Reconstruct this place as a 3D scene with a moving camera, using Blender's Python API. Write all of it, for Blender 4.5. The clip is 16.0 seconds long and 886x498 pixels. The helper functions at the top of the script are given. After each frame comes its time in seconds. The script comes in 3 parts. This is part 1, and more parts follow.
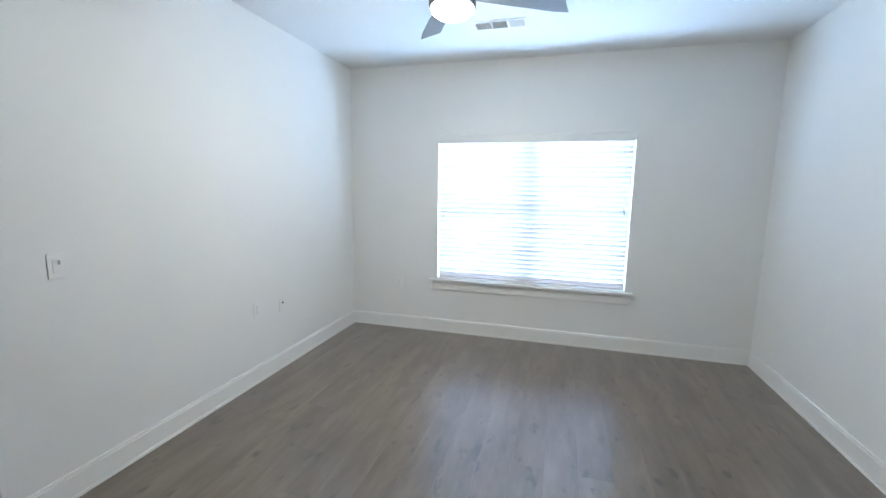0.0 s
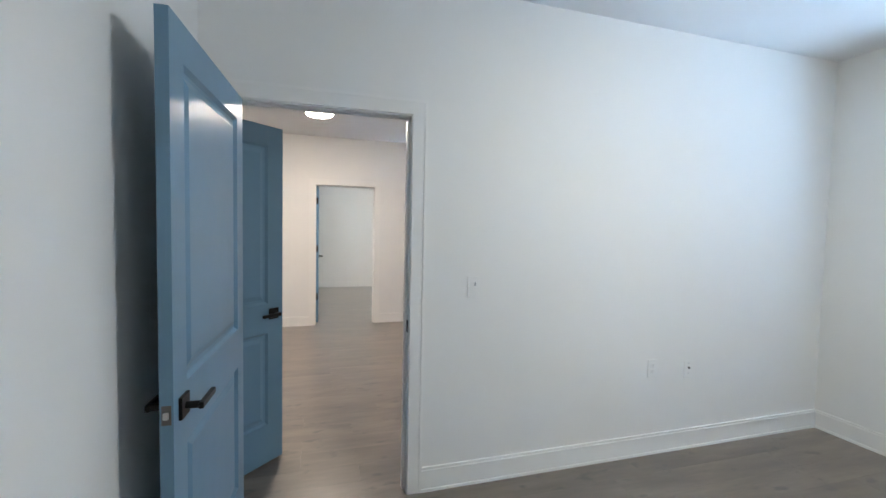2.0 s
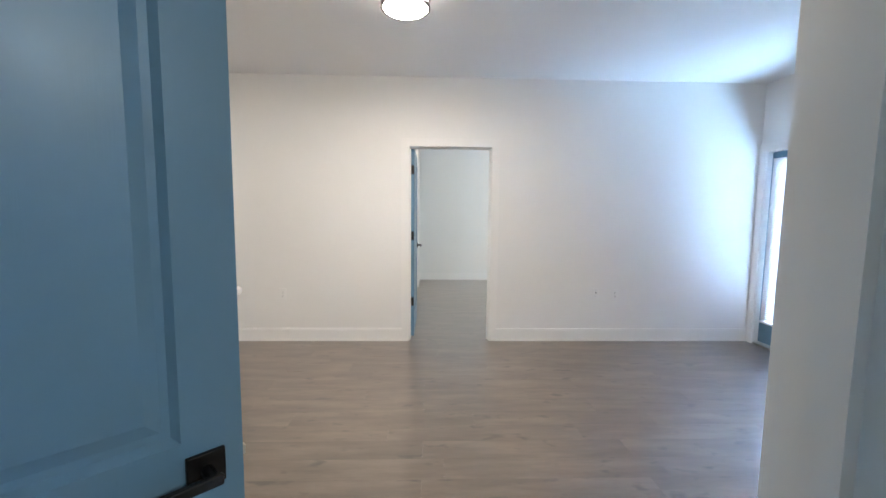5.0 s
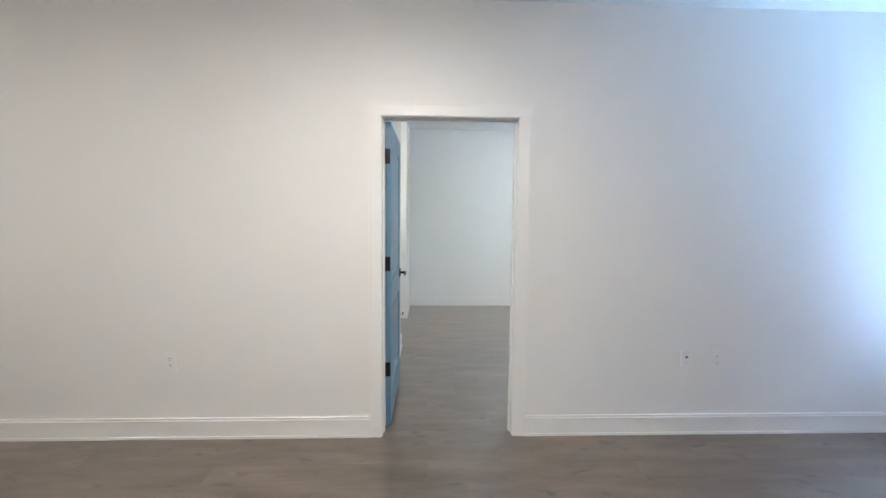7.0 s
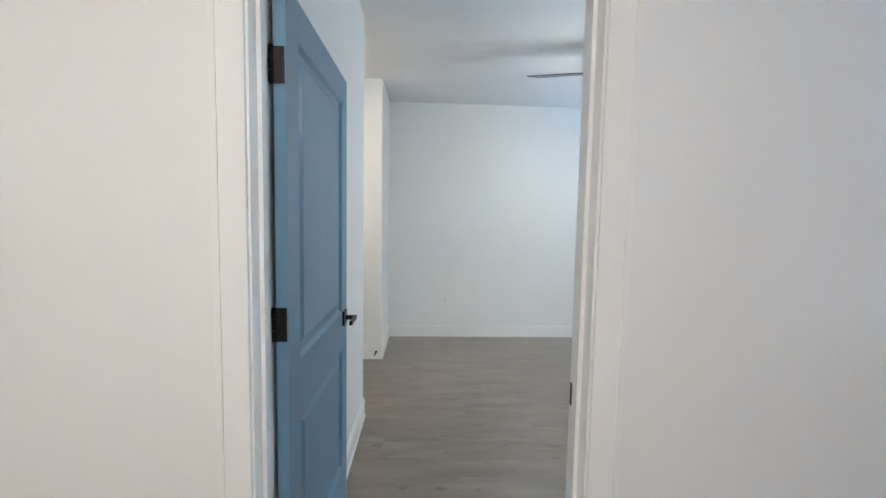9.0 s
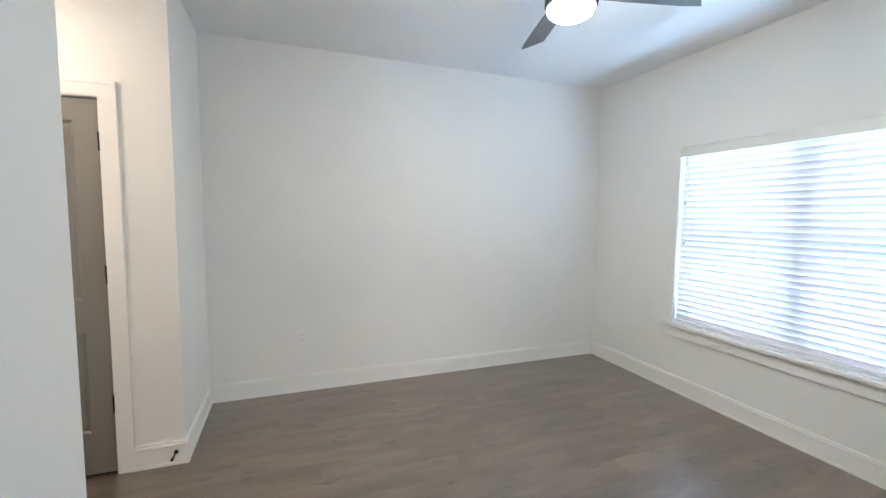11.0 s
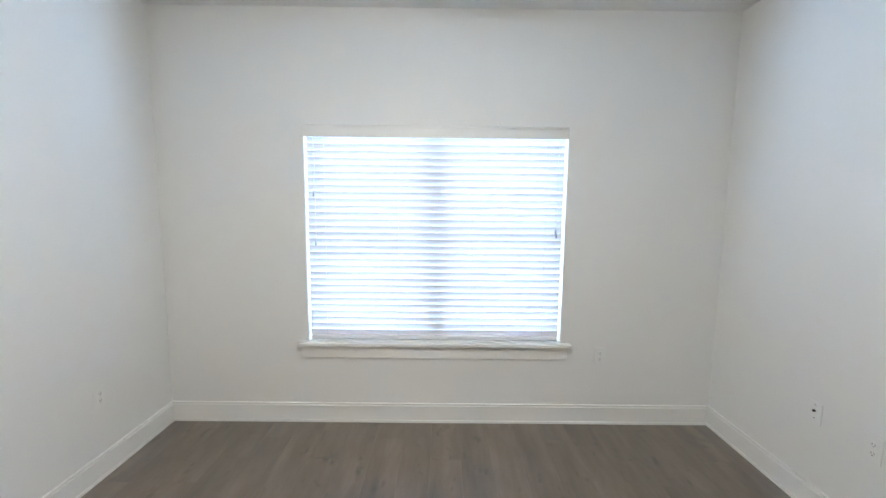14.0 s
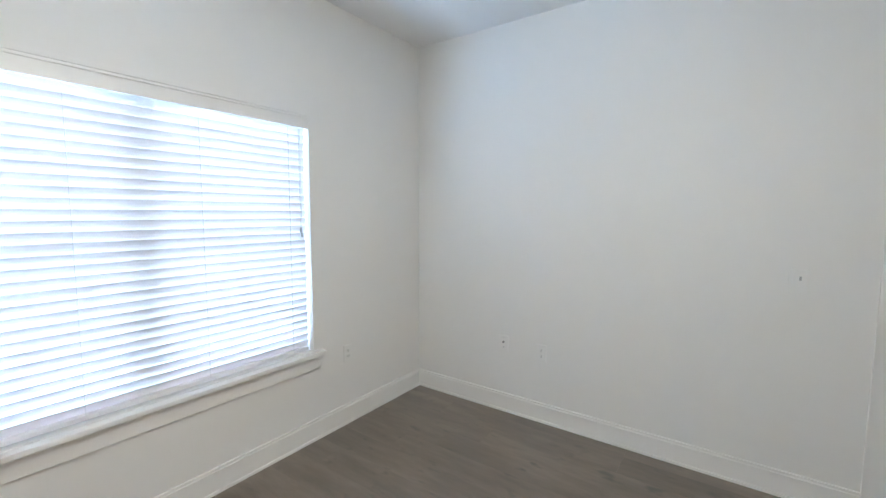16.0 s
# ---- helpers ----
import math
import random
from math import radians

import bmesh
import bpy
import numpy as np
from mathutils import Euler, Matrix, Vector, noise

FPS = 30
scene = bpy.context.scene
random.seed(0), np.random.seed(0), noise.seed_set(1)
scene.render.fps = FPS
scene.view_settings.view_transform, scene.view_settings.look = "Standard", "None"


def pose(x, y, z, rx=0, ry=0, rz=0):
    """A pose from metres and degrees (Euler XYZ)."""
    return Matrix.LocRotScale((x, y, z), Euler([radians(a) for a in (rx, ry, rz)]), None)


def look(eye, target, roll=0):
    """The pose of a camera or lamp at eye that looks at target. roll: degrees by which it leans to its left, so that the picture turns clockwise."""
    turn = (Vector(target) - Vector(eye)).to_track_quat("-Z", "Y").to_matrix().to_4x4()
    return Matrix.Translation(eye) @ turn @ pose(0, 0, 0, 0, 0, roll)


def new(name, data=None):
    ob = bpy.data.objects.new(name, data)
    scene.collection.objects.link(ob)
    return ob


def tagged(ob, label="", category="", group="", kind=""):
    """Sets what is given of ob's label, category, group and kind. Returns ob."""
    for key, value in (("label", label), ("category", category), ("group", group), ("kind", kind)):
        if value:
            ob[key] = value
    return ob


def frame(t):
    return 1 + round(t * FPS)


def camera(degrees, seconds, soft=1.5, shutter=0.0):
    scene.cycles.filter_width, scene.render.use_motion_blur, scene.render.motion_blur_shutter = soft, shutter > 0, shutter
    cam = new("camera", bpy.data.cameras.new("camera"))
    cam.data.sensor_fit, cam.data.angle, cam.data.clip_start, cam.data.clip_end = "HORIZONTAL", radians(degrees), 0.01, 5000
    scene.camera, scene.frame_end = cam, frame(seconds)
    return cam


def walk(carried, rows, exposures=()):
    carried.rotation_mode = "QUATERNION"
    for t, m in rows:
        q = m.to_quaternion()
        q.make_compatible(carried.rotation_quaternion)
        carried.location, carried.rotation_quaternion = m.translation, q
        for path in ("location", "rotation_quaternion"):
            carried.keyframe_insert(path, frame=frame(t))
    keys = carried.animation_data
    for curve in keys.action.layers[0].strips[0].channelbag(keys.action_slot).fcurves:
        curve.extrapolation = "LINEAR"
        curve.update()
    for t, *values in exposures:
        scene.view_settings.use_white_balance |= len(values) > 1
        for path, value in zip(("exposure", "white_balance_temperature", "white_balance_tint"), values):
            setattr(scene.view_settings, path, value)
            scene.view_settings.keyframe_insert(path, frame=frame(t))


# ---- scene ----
cam = camera(93.9, 16.0)
PATH = [
    (0, (-0.412, -2.199, 1.51), (1.494, -1.664, 1.226), 0.9),
    (0.5, (-0.208, -2.113, 1.492), (1.499, -1.093, 1.278), 0.8),
    (1, (-0.045, -2.152, 1.49), (1.288, -0.67, 1.327), 1.0),
    (1.5, (0.037, -2.15, 1.475), (0.979, -0.39, 1.35), 1.3),
    (2, (0.068, -2.168, 1.465), (0.638, -0.254, 1.363), 1.2),
    (2.5, (0.119, -1.99, 1.451), (0.334, -0.003, 1.364), 0.9),
    (3, (0.169, -1.739, 1.445), (0.241, 0.258, 1.352), 0.8),
    (3.5, (0.167, -1.401, 1.432), (0.23, 0.595, 1.317), 0.7),
    (4, (0.181, -0.983, 1.418), (0.247, 1.01, 1.262), 0.4),
    (4.2, (0.199, -0.847, 1.404), (0.262, 1.145, 1.238), 0.6),
    (6.3, (0.231, 0.914, 1.459), (0.294, 2.902, 1.253), 0.5),
    (6.5, (0.268, 1.082, 1.466), (0.326, 3.071, 1.266), 0.6),
    (7, (0.285, 1.509, 1.458), (0.362, 3.5, 1.287), 0.6),
    (7.5, (0.337, 1.947, 1.44), (0.409, 3.94, 1.288), 0.7),
    (8, (0.359, 2.345, 1.404), (0.434, 4.34, 1.275), 0.9),
    (8.2, (0.369, 2.508, 1.403), (0.444, 4.502, 1.27), 1.0),
    (10.3, (0.522, 3.968, 1.475), (0.851, 5.934, 1.312), 0.4),
    (10.5, (0.539, 4.115, 1.462), (0.963, 6.064, 1.306), 0.4),
    (11, (0.588, 4.492, 1.464), (1.287, 6.358, 1.297), 0.6),
    (11.5, (0.633, 4.749, 1.51), (1.623, 6.477, 1.33), 0.1),
    (12, (0.75, 4.989, 1.501), (2.054, 6.494, 1.315), 0.2),
    (12.5, (0.846, 5.265, 1.515), (2.421, 6.482, 1.317), -0.1),
    (13, (0.846, 5.519, 1.514), (2.607, 6.445, 1.307), -0.1),
    (13.5, (0.832, 5.803, 1.52), (2.753, 6.318, 1.307), -0.1),
    (14, (0.857, 6.128, 1.535), (2.844, 6.121, 1.309), 0.6),
    (14.5, (0.931, 6.362, 1.506), (2.856, 5.862, 1.297), 0.7),
    (15, (1.123, 6.635, 1.412), (2.857, 5.647, 1.272), 0.6),
    (15.5, (1.268, 6.757, 1.488), (2.75, 5.429, 1.294), 0.7),
    (15.7, (1.325, 6.83, 1.462), (2.688, 5.377, 1.286), 0.4),
    (16, (1.48, 6.907, 1.454), (2.633, 5.282, 1.277), 0.2),
]
walk(cam, [(t, look(eye, target, roll)) for t, eye, target, roll in PATH],
     ((0, 0.72, 5700, 5), (2.5, 0.78, 5650, 5), (4.2, 0.92, 5500, 4), (6.3, 0.84, 5250, 2), (7.5, 0.80, 5200, 2), (8.2, 0.68, 5150, 2), (10.3, 0.66, 5500, 4), (12, 0.60, 5700, 6), (16, 0.60, 5700, 6)))

# ---- world, sun, daylight ----
H = 2.745
AX, LX, BX = 3.72, 3.712, 3.612          # room faces of the outer wall: first bedroom, living room, second bedroom
world = bpy.data.worlds.new("sky")
world.use_nodes = True
scene.world = world
wn = world.node_tree
sky = wn.nodes.new("ShaderNodeTexSky")
sky.sky_type, sky.sun_disc = "NISHITA", False
sky.sun_elevation, sky.sun_rotation = radians(48), radians(250)
wn.links.new(sky.outputs[0], wn.nodes["Background"].inputs[0])
wn.nodes["Background"].inputs[1].default_value = 0.1
sun = bpy.data.lights.new("sun", "SUN")
sun.energy, sun.angle, sun.color = 2.5, radians(0.5), (1, 0.95, 0.88)
sun_ob = new("sun", sun)
sun_ob.matrix_world = look((-20, -7, 22), (0, 0, 0))


def daylight(name, x, y, z, w, h, watts):
    lamp = bpy.data.lights.new(name, "AREA")
    lamp.shape, lamp.size, lamp.size_y, lamp.energy, lamp.color = "RECTANGLE", w, h, watts, (0.56, 0.755, 1.0)
    new(name, lamp).matrix_world = look((x, y, z), (x - 1, y, z))


daylight("daylight_first_bedroom", AX + 0.2, -1.90, 1.31, 1.9, 1.5, 140)
daylight("daylight_second_bedroom", BX + 0.2, 6.17, 1.30, 1.85, 1.5, 112)
daylight("daylight_living_room", LX + 0.2, 3.55, 1.10, 0.8, 1.8, 185)

WARM = (1.0, 0.78, 0.60)


# ---- materials ----
class Mat:
    def __init__(self, name, rough=0.5, metal=0.0):
        self.m = bpy.data.materials.new(name)
        self.m.use_nodes = True
        self.nt = self.m.node_tree
        self.b = self.nt.nodes["Principled BSDF"]
        self.b.inputs["Roughness"].default_value = rough
        self.b.inputs["Metallic"].default_value = metal

    def node(self, kind, **vals):
        n = self.nt.nodes.new(kind)
        for k, v in vals.items():
            n.inputs[k].default_value = v
        return n

    def link(self, a, b):
        self.nt.links.new(a, b)

    def coords(self, scale=(1, 1, 1), world_space=True):
        mp = self.node("ShaderNodeMapping", Scale=scale)
        if world_space:
            self.link(self.node("ShaderNodeNewGeometry").outputs["Position"], mp.inputs[0])
        else:
            self.link(self.node("ShaderNodeTexCoord").outputs["Object"], mp.inputs[0])
        return mp.outputs[0]

    def noise(self, co, scale, detail=3.0, rough=0.55):
        n = self.node("ShaderNodeTexNoise", Scale=scale, Detail=detail, Roughness=rough)
        self.link(co, n.inputs["Vector"])
        return n.outputs["Fac"]

    def ramp(self, fac, stops):
        r = self.node("ShaderNodeValToRGB")
        e = r.color_ramp.elements
        while len(e) < len(stops):
            e.new(0.5)
        for el, (p, c) in zip(e, stops):
            el.position, el.color = p, (*c, 1)
        self.link(fac, r.inputs[0])
        return r.outputs[0]

    def mix(self, fac, a, b, mode="MIX"):
        n = self.nt.nodes.new("ShaderNodeMix")
        n.data_type, n.blend_type = "RGBA", mode
        for v, i in ((fac, 0), (a, 6), (b, 7)):
            if isinstance(v, (int, float)):
                n.inputs[i].default_value = v
            elif isinstance(v, tuple):
                n.inputs[i].default_value = (*v, 1)
            else:
                self.link(v, n.inputs[i])
        return n.outputs[2]

    def bump(self, fac, strength, dist=0.002):
        n = self.node("ShaderNodeBump", Strength=strength, Distance=dist)
        self.link(fac, n.inputs["Height"])
        self.link(n.outputs[0], self.b.inputs["Normal"])

    def colour(self, c):
        if isinstance(c, tuple):
            self.b.inputs["Base Color"].default_value = (*c, 1)
        else:
            self.link(c, self.b.inputs["Base Color"])

    def roughness(self, fac, lo, hi):
        n = self.node("ShaderNodeMapRange")
        n.inputs["To Min"].default_value, n.inputs["To Max"].default_value = lo, hi
        self.link(fac, n.inputs[0])
        self.link(n.outputs[0], self.b.inputs["Roughness"])


def paint(name, c, rough, grain=260.0, strength=0.12, vary=0.03):
    k = Mat(name, rough)
    co = k.coords()
    big = k.noise(co, 1.1, 4)
    lo = tuple(v * (1 - vary) for v in c)
    k.colour(k.ramp(big, ((0.3, lo), (0.7, c))))
    fine = k.noise(co, grain, 2)
    k.roughness(k.noise(co, 7.0, 3), rough - 0.06, rough + 0.06)
    k.bump(fine, strength, 0.0012)
    return k.m


WALL = paint("wall_paint", (0.85, 0.845, 0.825), 0.55, 170.0, 0.16)
CEIL = paint("ceiling_paint", (0.85, 0.85, 0.845), 0.8, 120.0, 0.3)
TRIM = paint("trim_paint", (0.87, 0.862, 0.84), 0.37, 60.0, 0.05, 0.02)
PLATE = paint("white_plastic", (0.845, 0.842, 0.825), 0.37, 400.0, 0.02, 0.01)
QUARTZ = paint("white_quartz", (0.78, 0.77, 0.74), 0.36, 90.0, 0.02, 0.05)
GROUND = paint("ground", (0.12, 0.13, 0.09), 0.95, 30.0, 0.6, 0.3)
CABINET = paint("cabinet_paint", (0.78, 0.77, 0.74), 0.4, 200.0, 0.04)


def door_paint():
    k = Mat("blue_door_paint", 0.34)
    co = k.coords(world_space=False)
    k.colour(k.ramp(k.noise(co, 1.6, 4), ((0.3, (0.140, 0.252, 0.365)), (0.7, (0.160, 0.280, 0.400)))))
    streak = k.noise(k.coords((90, 90, 4), False), 3.0, 3)
    k.roughness(k.noise(co, 9.0, 3), 0.29, 0.37)
    k.bump(streak, 0.10, 0.0015)
    return k.m


BLUE = door_paint()


def plank_wood():
    k = Mat("grey_oak_plank", 0.36)
    info = k.nt.nodes.new("ShaderNodeObjectInfo")
    geo = k.nt.nodes.new("ShaderNodeNewGeometry")
    rnd = k.node("ShaderNodeMath")
    k.link(info.outputs["Random"], rnd.inputs[0])
    k.link(geo.outputs["Random Per Island"], rnd.inputs[1])
    # grain runs along x; each plank slides its own way through the pattern
    shift = k.node("ShaderNodeCombineXYZ")
    mul = k.node("ShaderNodeMath")
    mul.operation = "MULTIPLY"
    mul.inputs[1].default_value = 37.0
    k.link(rnd.outputs[0], mul.inputs[0])
    k.link(mul.outputs[0], shift.inputs[0])
    k.link(mul.outputs[0], shift.inputs[2])
    add = k.node("ShaderNodeVectorMath")
    k.link(geo.outputs["Position"], add.inputs[0])
    k.link(shift.outputs[0], add.inputs[1])
    def stretched(s):
        mp = k.node("ShaderNodeMapping", Scale=s)
        k.link(add.outputs[0], mp.inputs[0])
        return mp.outputs[0]
    broad = k.noise(stretched((1.1, 5.0, 1)), 1.6, 5, 0.6)
    fine = k.noise(stretched((3.0, 75, 1)), 1.5, 5, 0.65)
    knot = k.noise(stretched((6.5, 13, 1)), 1.0, 2, 0.5)
    base = k.ramp(broad, ((0.33, (0.076, 0.055, 0.038)), (0.5, (0.124, 0.092, 0.066)), (0.68, (0.188, 0.143, 0.106))))
    base = k.mix(0.16, base, k.ramp(fine, ((0.25, (0.55, 0.54, 0.53)), (0.7, (1.1, 1.1, 1.1)))), "MULTIPLY")
    base = k.mix(k.ramp(knot, ((0.62, (0, 0, 0)), (0.74, (0.9, 0.9, 0.9)))), base, (0.030, 0.024, 0.020))
    tone = k.ramp(rnd.outputs[0], ((0.0, (0.90, 0.90, 0.90)), (1.0, (1.08, 1.07, 1.05))))
    k.colour(k.mix(0.5, base, tone, "MULTIPLY"))
    k.b.inputs["Specular IOR Level"].default_value = 1.0
    k.b.inputs["Coat Weight"].default_value = 1.0
    k.b.inputs["Coat Roughness"].default_value = 0.28
    k.roughness(broad, 0.28, 0.29)
    return k.m


WOOD = plank_wood()


def simple(name, c, rough, metal=0.0, vary=True):
    k = Mat(name, rough, metal)
    k.colour(c)
    if vary:
        n = k.noise(k.coords(world_space=False), 22.0, 4)
        k.roughness(n, max(0.03, rough - 0.08), rough + 0.1)
    return k.m


BLACK = simple("black_metal", (0.018, 0.017, 0.016), 0.36, 0.7)
STEEL = simple("brushed_nickel", (0.55, 0.52, 0.47), 0.3, 1.0)
DARK = simple("dark_gap", (0.01, 0.01, 0.01), 0.8)
BRONZE = simple("dark_nickel", (0.16, 0.15, 0.14), 0.35, 1.0)
GREY = paint("grey_door_paint", (0.235, 0.225, 0.205), 0.38, 90.0, 0.06, 0.06)
BLADE = simple("dark_fan_blade", (0.095, 0.095, 0.10), 0.37)
GRILLE = simple("vent_void", (0.25, 0.27, 0.30), 0.6)
TASSEL = simple("grey_plastic", (0.42, 0.43, 0.44), 0.4)
CORD = simple("white_cord", (0.7, 0.7, 0.68), 0.8)
APPLIANCE = simple("black_appliance", (0.012, 0.012, 0.013), 0.15)


def glow(name, c, strength):
    k = Mat(name, 0.4)
    k.colour((0.9, 0.9, 0.88))
    k.b.inputs["Emission Color"].default_value = (*c, 1)
    k.b.inputs["Emission Strength"].default_value = strength
    return k.m


FANLIGHT = glow("fan_lamp_glass", (1.0, 0.90, 0.75), 135.0)
FLUSHLIGHT = glow("flush_lamp_glass", WARM, 185.0)
FLUSHSIDE = glow("flush_lamp_side", WARM, 18.0)
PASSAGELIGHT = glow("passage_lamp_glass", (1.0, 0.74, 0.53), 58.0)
# glow of the unseen fill light added over the kitchen
KITCHENFILL = glow("kitchen_fill_glow", WARM, 75.0)


def glass():
    k = Mat("window_glass", 0.0)
    k.b.inputs["Transmission Weight"].default_value = 1.0
    k.b.inputs["IOR"].default_value = 1.45
    k.colour((0.97, 0.99, 1.0))
    return k.m


GLASS = glass()


def slat_plastic():
    k = Mat("white_blind_slat", 0.45)
    k.colour((0.86, 0.86, 0.85))
    tr = k.node("ShaderNodeBsdfTranslucent", Color=(1.0, 0.87, 0.92, 1))
    mx = k.node("ShaderNodeMixShader", Fac=0.11)
    k.link(k.b.outputs[0], mx.inputs[1])
    k.link(tr.outputs[0], mx.inputs[2])
    k.link(mx.outputs[0], k.nt.nodes["Material Output"].inputs[0])
    return k.m


SLAT = slat_plastic()


# ---- mesh helpers ----
def box(bm, x0, x1, y0, y1, z0, z1):
    v = [bm.verts.new((x, y, z)) for x in (x0, x1) for y in (y0, y1) for z in (z0, z1)]
    for q in ((0, 1, 3, 2), (4, 6, 7, 5), (0, 4, 5, 1), (2, 3, 7, 6), (0, 2, 6, 4), (1, 5, 7, 3)):
        bm.faces.new([v[i] for i in q])
    return v


def boxes(*dims):
    bm = bmesh.new()
    for d in dims:
        box(bm, *d)
    return bm


def soft(bm, w=0.002, seg=2):
    bmesh.ops.recalc_face_normals(bm, faces=bm.faces)
    bmesh.ops.bevel(bm, geom=list(bm.edges), offset=w, segments=seg, affect="EDGES", profile=0.5)
    return bm


def mesh_of(name, bm, material, smooth=False):
    bmesh.ops.recalc_face_normals(bm, faces=bm.faces)
    me = bpy.data.meshes.new(name)
    bm.to_mesh(me)
    bm.free()
    me.materials.append(material)
    if smooth:
        me.shade_smooth()
    return me


def part(name, bm, material, parent=None, label="", smooth=False):
    ob = new(name, mesh_of(name, bm, material, smooth))
    if parent is not None:
        ob.parent = parent
    if label:
        tagged(ob, label)
    return ob


def thing(name, m, label, category, group="", kind=""):
    ob = new(name)
    ob.empty_display_size = 0.1
    ob.matrix_basis = m
    return tagged(ob, label, category, group, kind)


def lathe(bm, profile, seg=48):
    rings = []
    for r, z in profile:
        rings.append([bm.verts.new((r * math.cos(a), r * math.sin(a), z)) for a in (2 * math.pi * i / seg for i in range(seg))])
    for a, b in zip(rings, rings[1:]):
        for i in range(seg):
            bm.faces.new((a[i], a[(i + 1) % seg], b[(i + 1) % seg], b[i]))
    bm.faces.new(rings[0])
    bm.faces.new(rings[-1])
    return bm


def rod(bm, p, q, r, seg=10):
    p, q = Vector(p), Vector(q)
    rot = (q - p).to_track_quat("Z", "Y").to_matrix().to_4x4()
    bmesh.ops.create_cone(bm, cap_ends=True, segments=seg, radius1=r, radius2=r, depth=(q - p).length,
                          matrix=Matrix.Translation((p + q) / 2) @ rot)
    return bm


# ---- structure ----
def wall(name, axis, a0, a1, b0, b1, holes=(), top=H):
    """A wall along an axis ('x' or 'y') from a0 to a1, between b0 and b1 across it, with holes (from, to, bottom, top)."""
    bm = bmesh.new()
    def piece(s, e, z0, z1):
        if e - s > 1e-4 and z1 - z0 > 1e-4:
            box(bm, *((s, e, b0, b1) if axis == "x" else (b0, b1, s, e)), z0, z1)
    at = a0
    for s, e, z0, z1 in sorted(holes):
        piece(at, s, 0, top)
        piece(s, e, 0, z0)
        piece(s, e, z1, top)
        at = e
    piece(at, a1, 0, top)
    return tagged(part(name, bm, WALL), "smooth white painted drywall", "wall", kind="structure")


DOOR_H = 2.06
OA = (-0.328, 0.538)       # doorway of the first bedroom
OF = (-0.010, 0.862)         # doorway of the second bedroom
OC = (-1.225, -0.605)     # closet doorway beside the first bedroom
WA = (-2.825, -0.976, 0.582, 2.050)
WB = (5.305, 7.035, 0.582, 2.025)
WL = (3.10, 4.04, 0.0, 2.05)
AS, BN, BS = -3.895, 7.995, 4.245
WX = 0.0               # west face line of the second bedroom
WY0, WY1 = 5.98, 7.192     # the passage that leaves it
OD = (-1.12, -0.318)      # door in the passage

wall("wall_first_bedroom_living", "x", -4.6, AX, 0.0, 0.12, ((*OC, 0, DOOR_H), (*OA, 0, DOOR_H)))
wall("wall_first_bedroom_south", "x", -4.6, AX, AS - 0.12, AS)
wall("wall_first_bedroom_east", "y", AS - 0.12, 0.12, AX, AX + 0.16, (WA,))
wall("wall_first_bedroom_west", "y", AS, 0.0, -0.59, -0.47, ((-3.0, -1.62, 0, DOOR_H),))
wall("wall_bath_west", "y", AS, 0.0, -2.12, -2.0)
wall("wall_bath_north", "x", -2.0, -0.59, -0.82, -0.70)
wall("wall_living_east", "y", 0.12, 4.245, LX, LX + 0.16, (WL,))
wall("wall_living_second_bedroom", "x", -4.6, LX, 4.12, BS, ((*OF, 0, DOOR_H),))
wall("wall_outer_west", "y", AS - 0.12, BN + 0.12, -4.72, -4.6)
wall("wall_second_bedroom_east", "y", BS, BN + 0.12, BX, BX + 0.16, (WB,))
wall("wall_second_bedroom_north", "x", -4.6, BX, BN, BN + 0.12)
wall("wall_second_bedroom_west", "y", BS, WY0, WX - 0.12, WX)
wall("wall_second_bedroom_corner", "y", WY1, BN, WX - 0.12, WX)
wall("wall_passage_south", "x", -1.9, WX - 0.12, WY0 - 0.12, WY0)
wall("wall_passage_north", "x", -1.9, WX - 0.12, WY1, WY1 + 0.12, ((*OD, 0, DOOR_H),))
wall("wall_passage_west", "y", WY0 - 0.12, WY1 + 0.12, -2.02, -1.9)

ceiling = tagged(part("ceiling", boxes((-4.72, 3.87, -4.02, 8.12, H, H + 0.15)), CEIL), "flat white painted ceiling", "ceiling", kind="structure")
slab = tagged(part("floor", boxes((-4.72, 3.87, -4.02, 8.12, -0.12, -0.010)), DARK), "grey-brown oak plank floor", "floor", kind="structure")
ground = tagged(part("ground", boxes((-600, 600, -600, 600, -0.5, -0.13)), GROUND), "open grassy ground outside", "ground", kind="structure")


# trim -------------------------------------------------
def baseboard(axis, a0, a1, at, out):
    """Baseboard on a wall face at 'at', standing out to the side 'out' (+1 or -1), with a cap bead and a shoe at the floor."""
    bm = bmesh.new()
    for d, z0, z1 in ((0.020, 0.0, 0.016), (0.013, 0.016, 0.113), (0.016, 0.113, 0.121), (0.011, 0.121, 0.136)):
        b0, b1 = sorted((at, at + out * d))
        box(bm, *((a0, a1, b0, b1) if axis == "x" else (b0, b1, a0, a1)), z0, z1)
    return tagged(part("baseboard", bm, TRIM), "tall white baseboard with a beaded top edge", "baseboard", kind="structure")


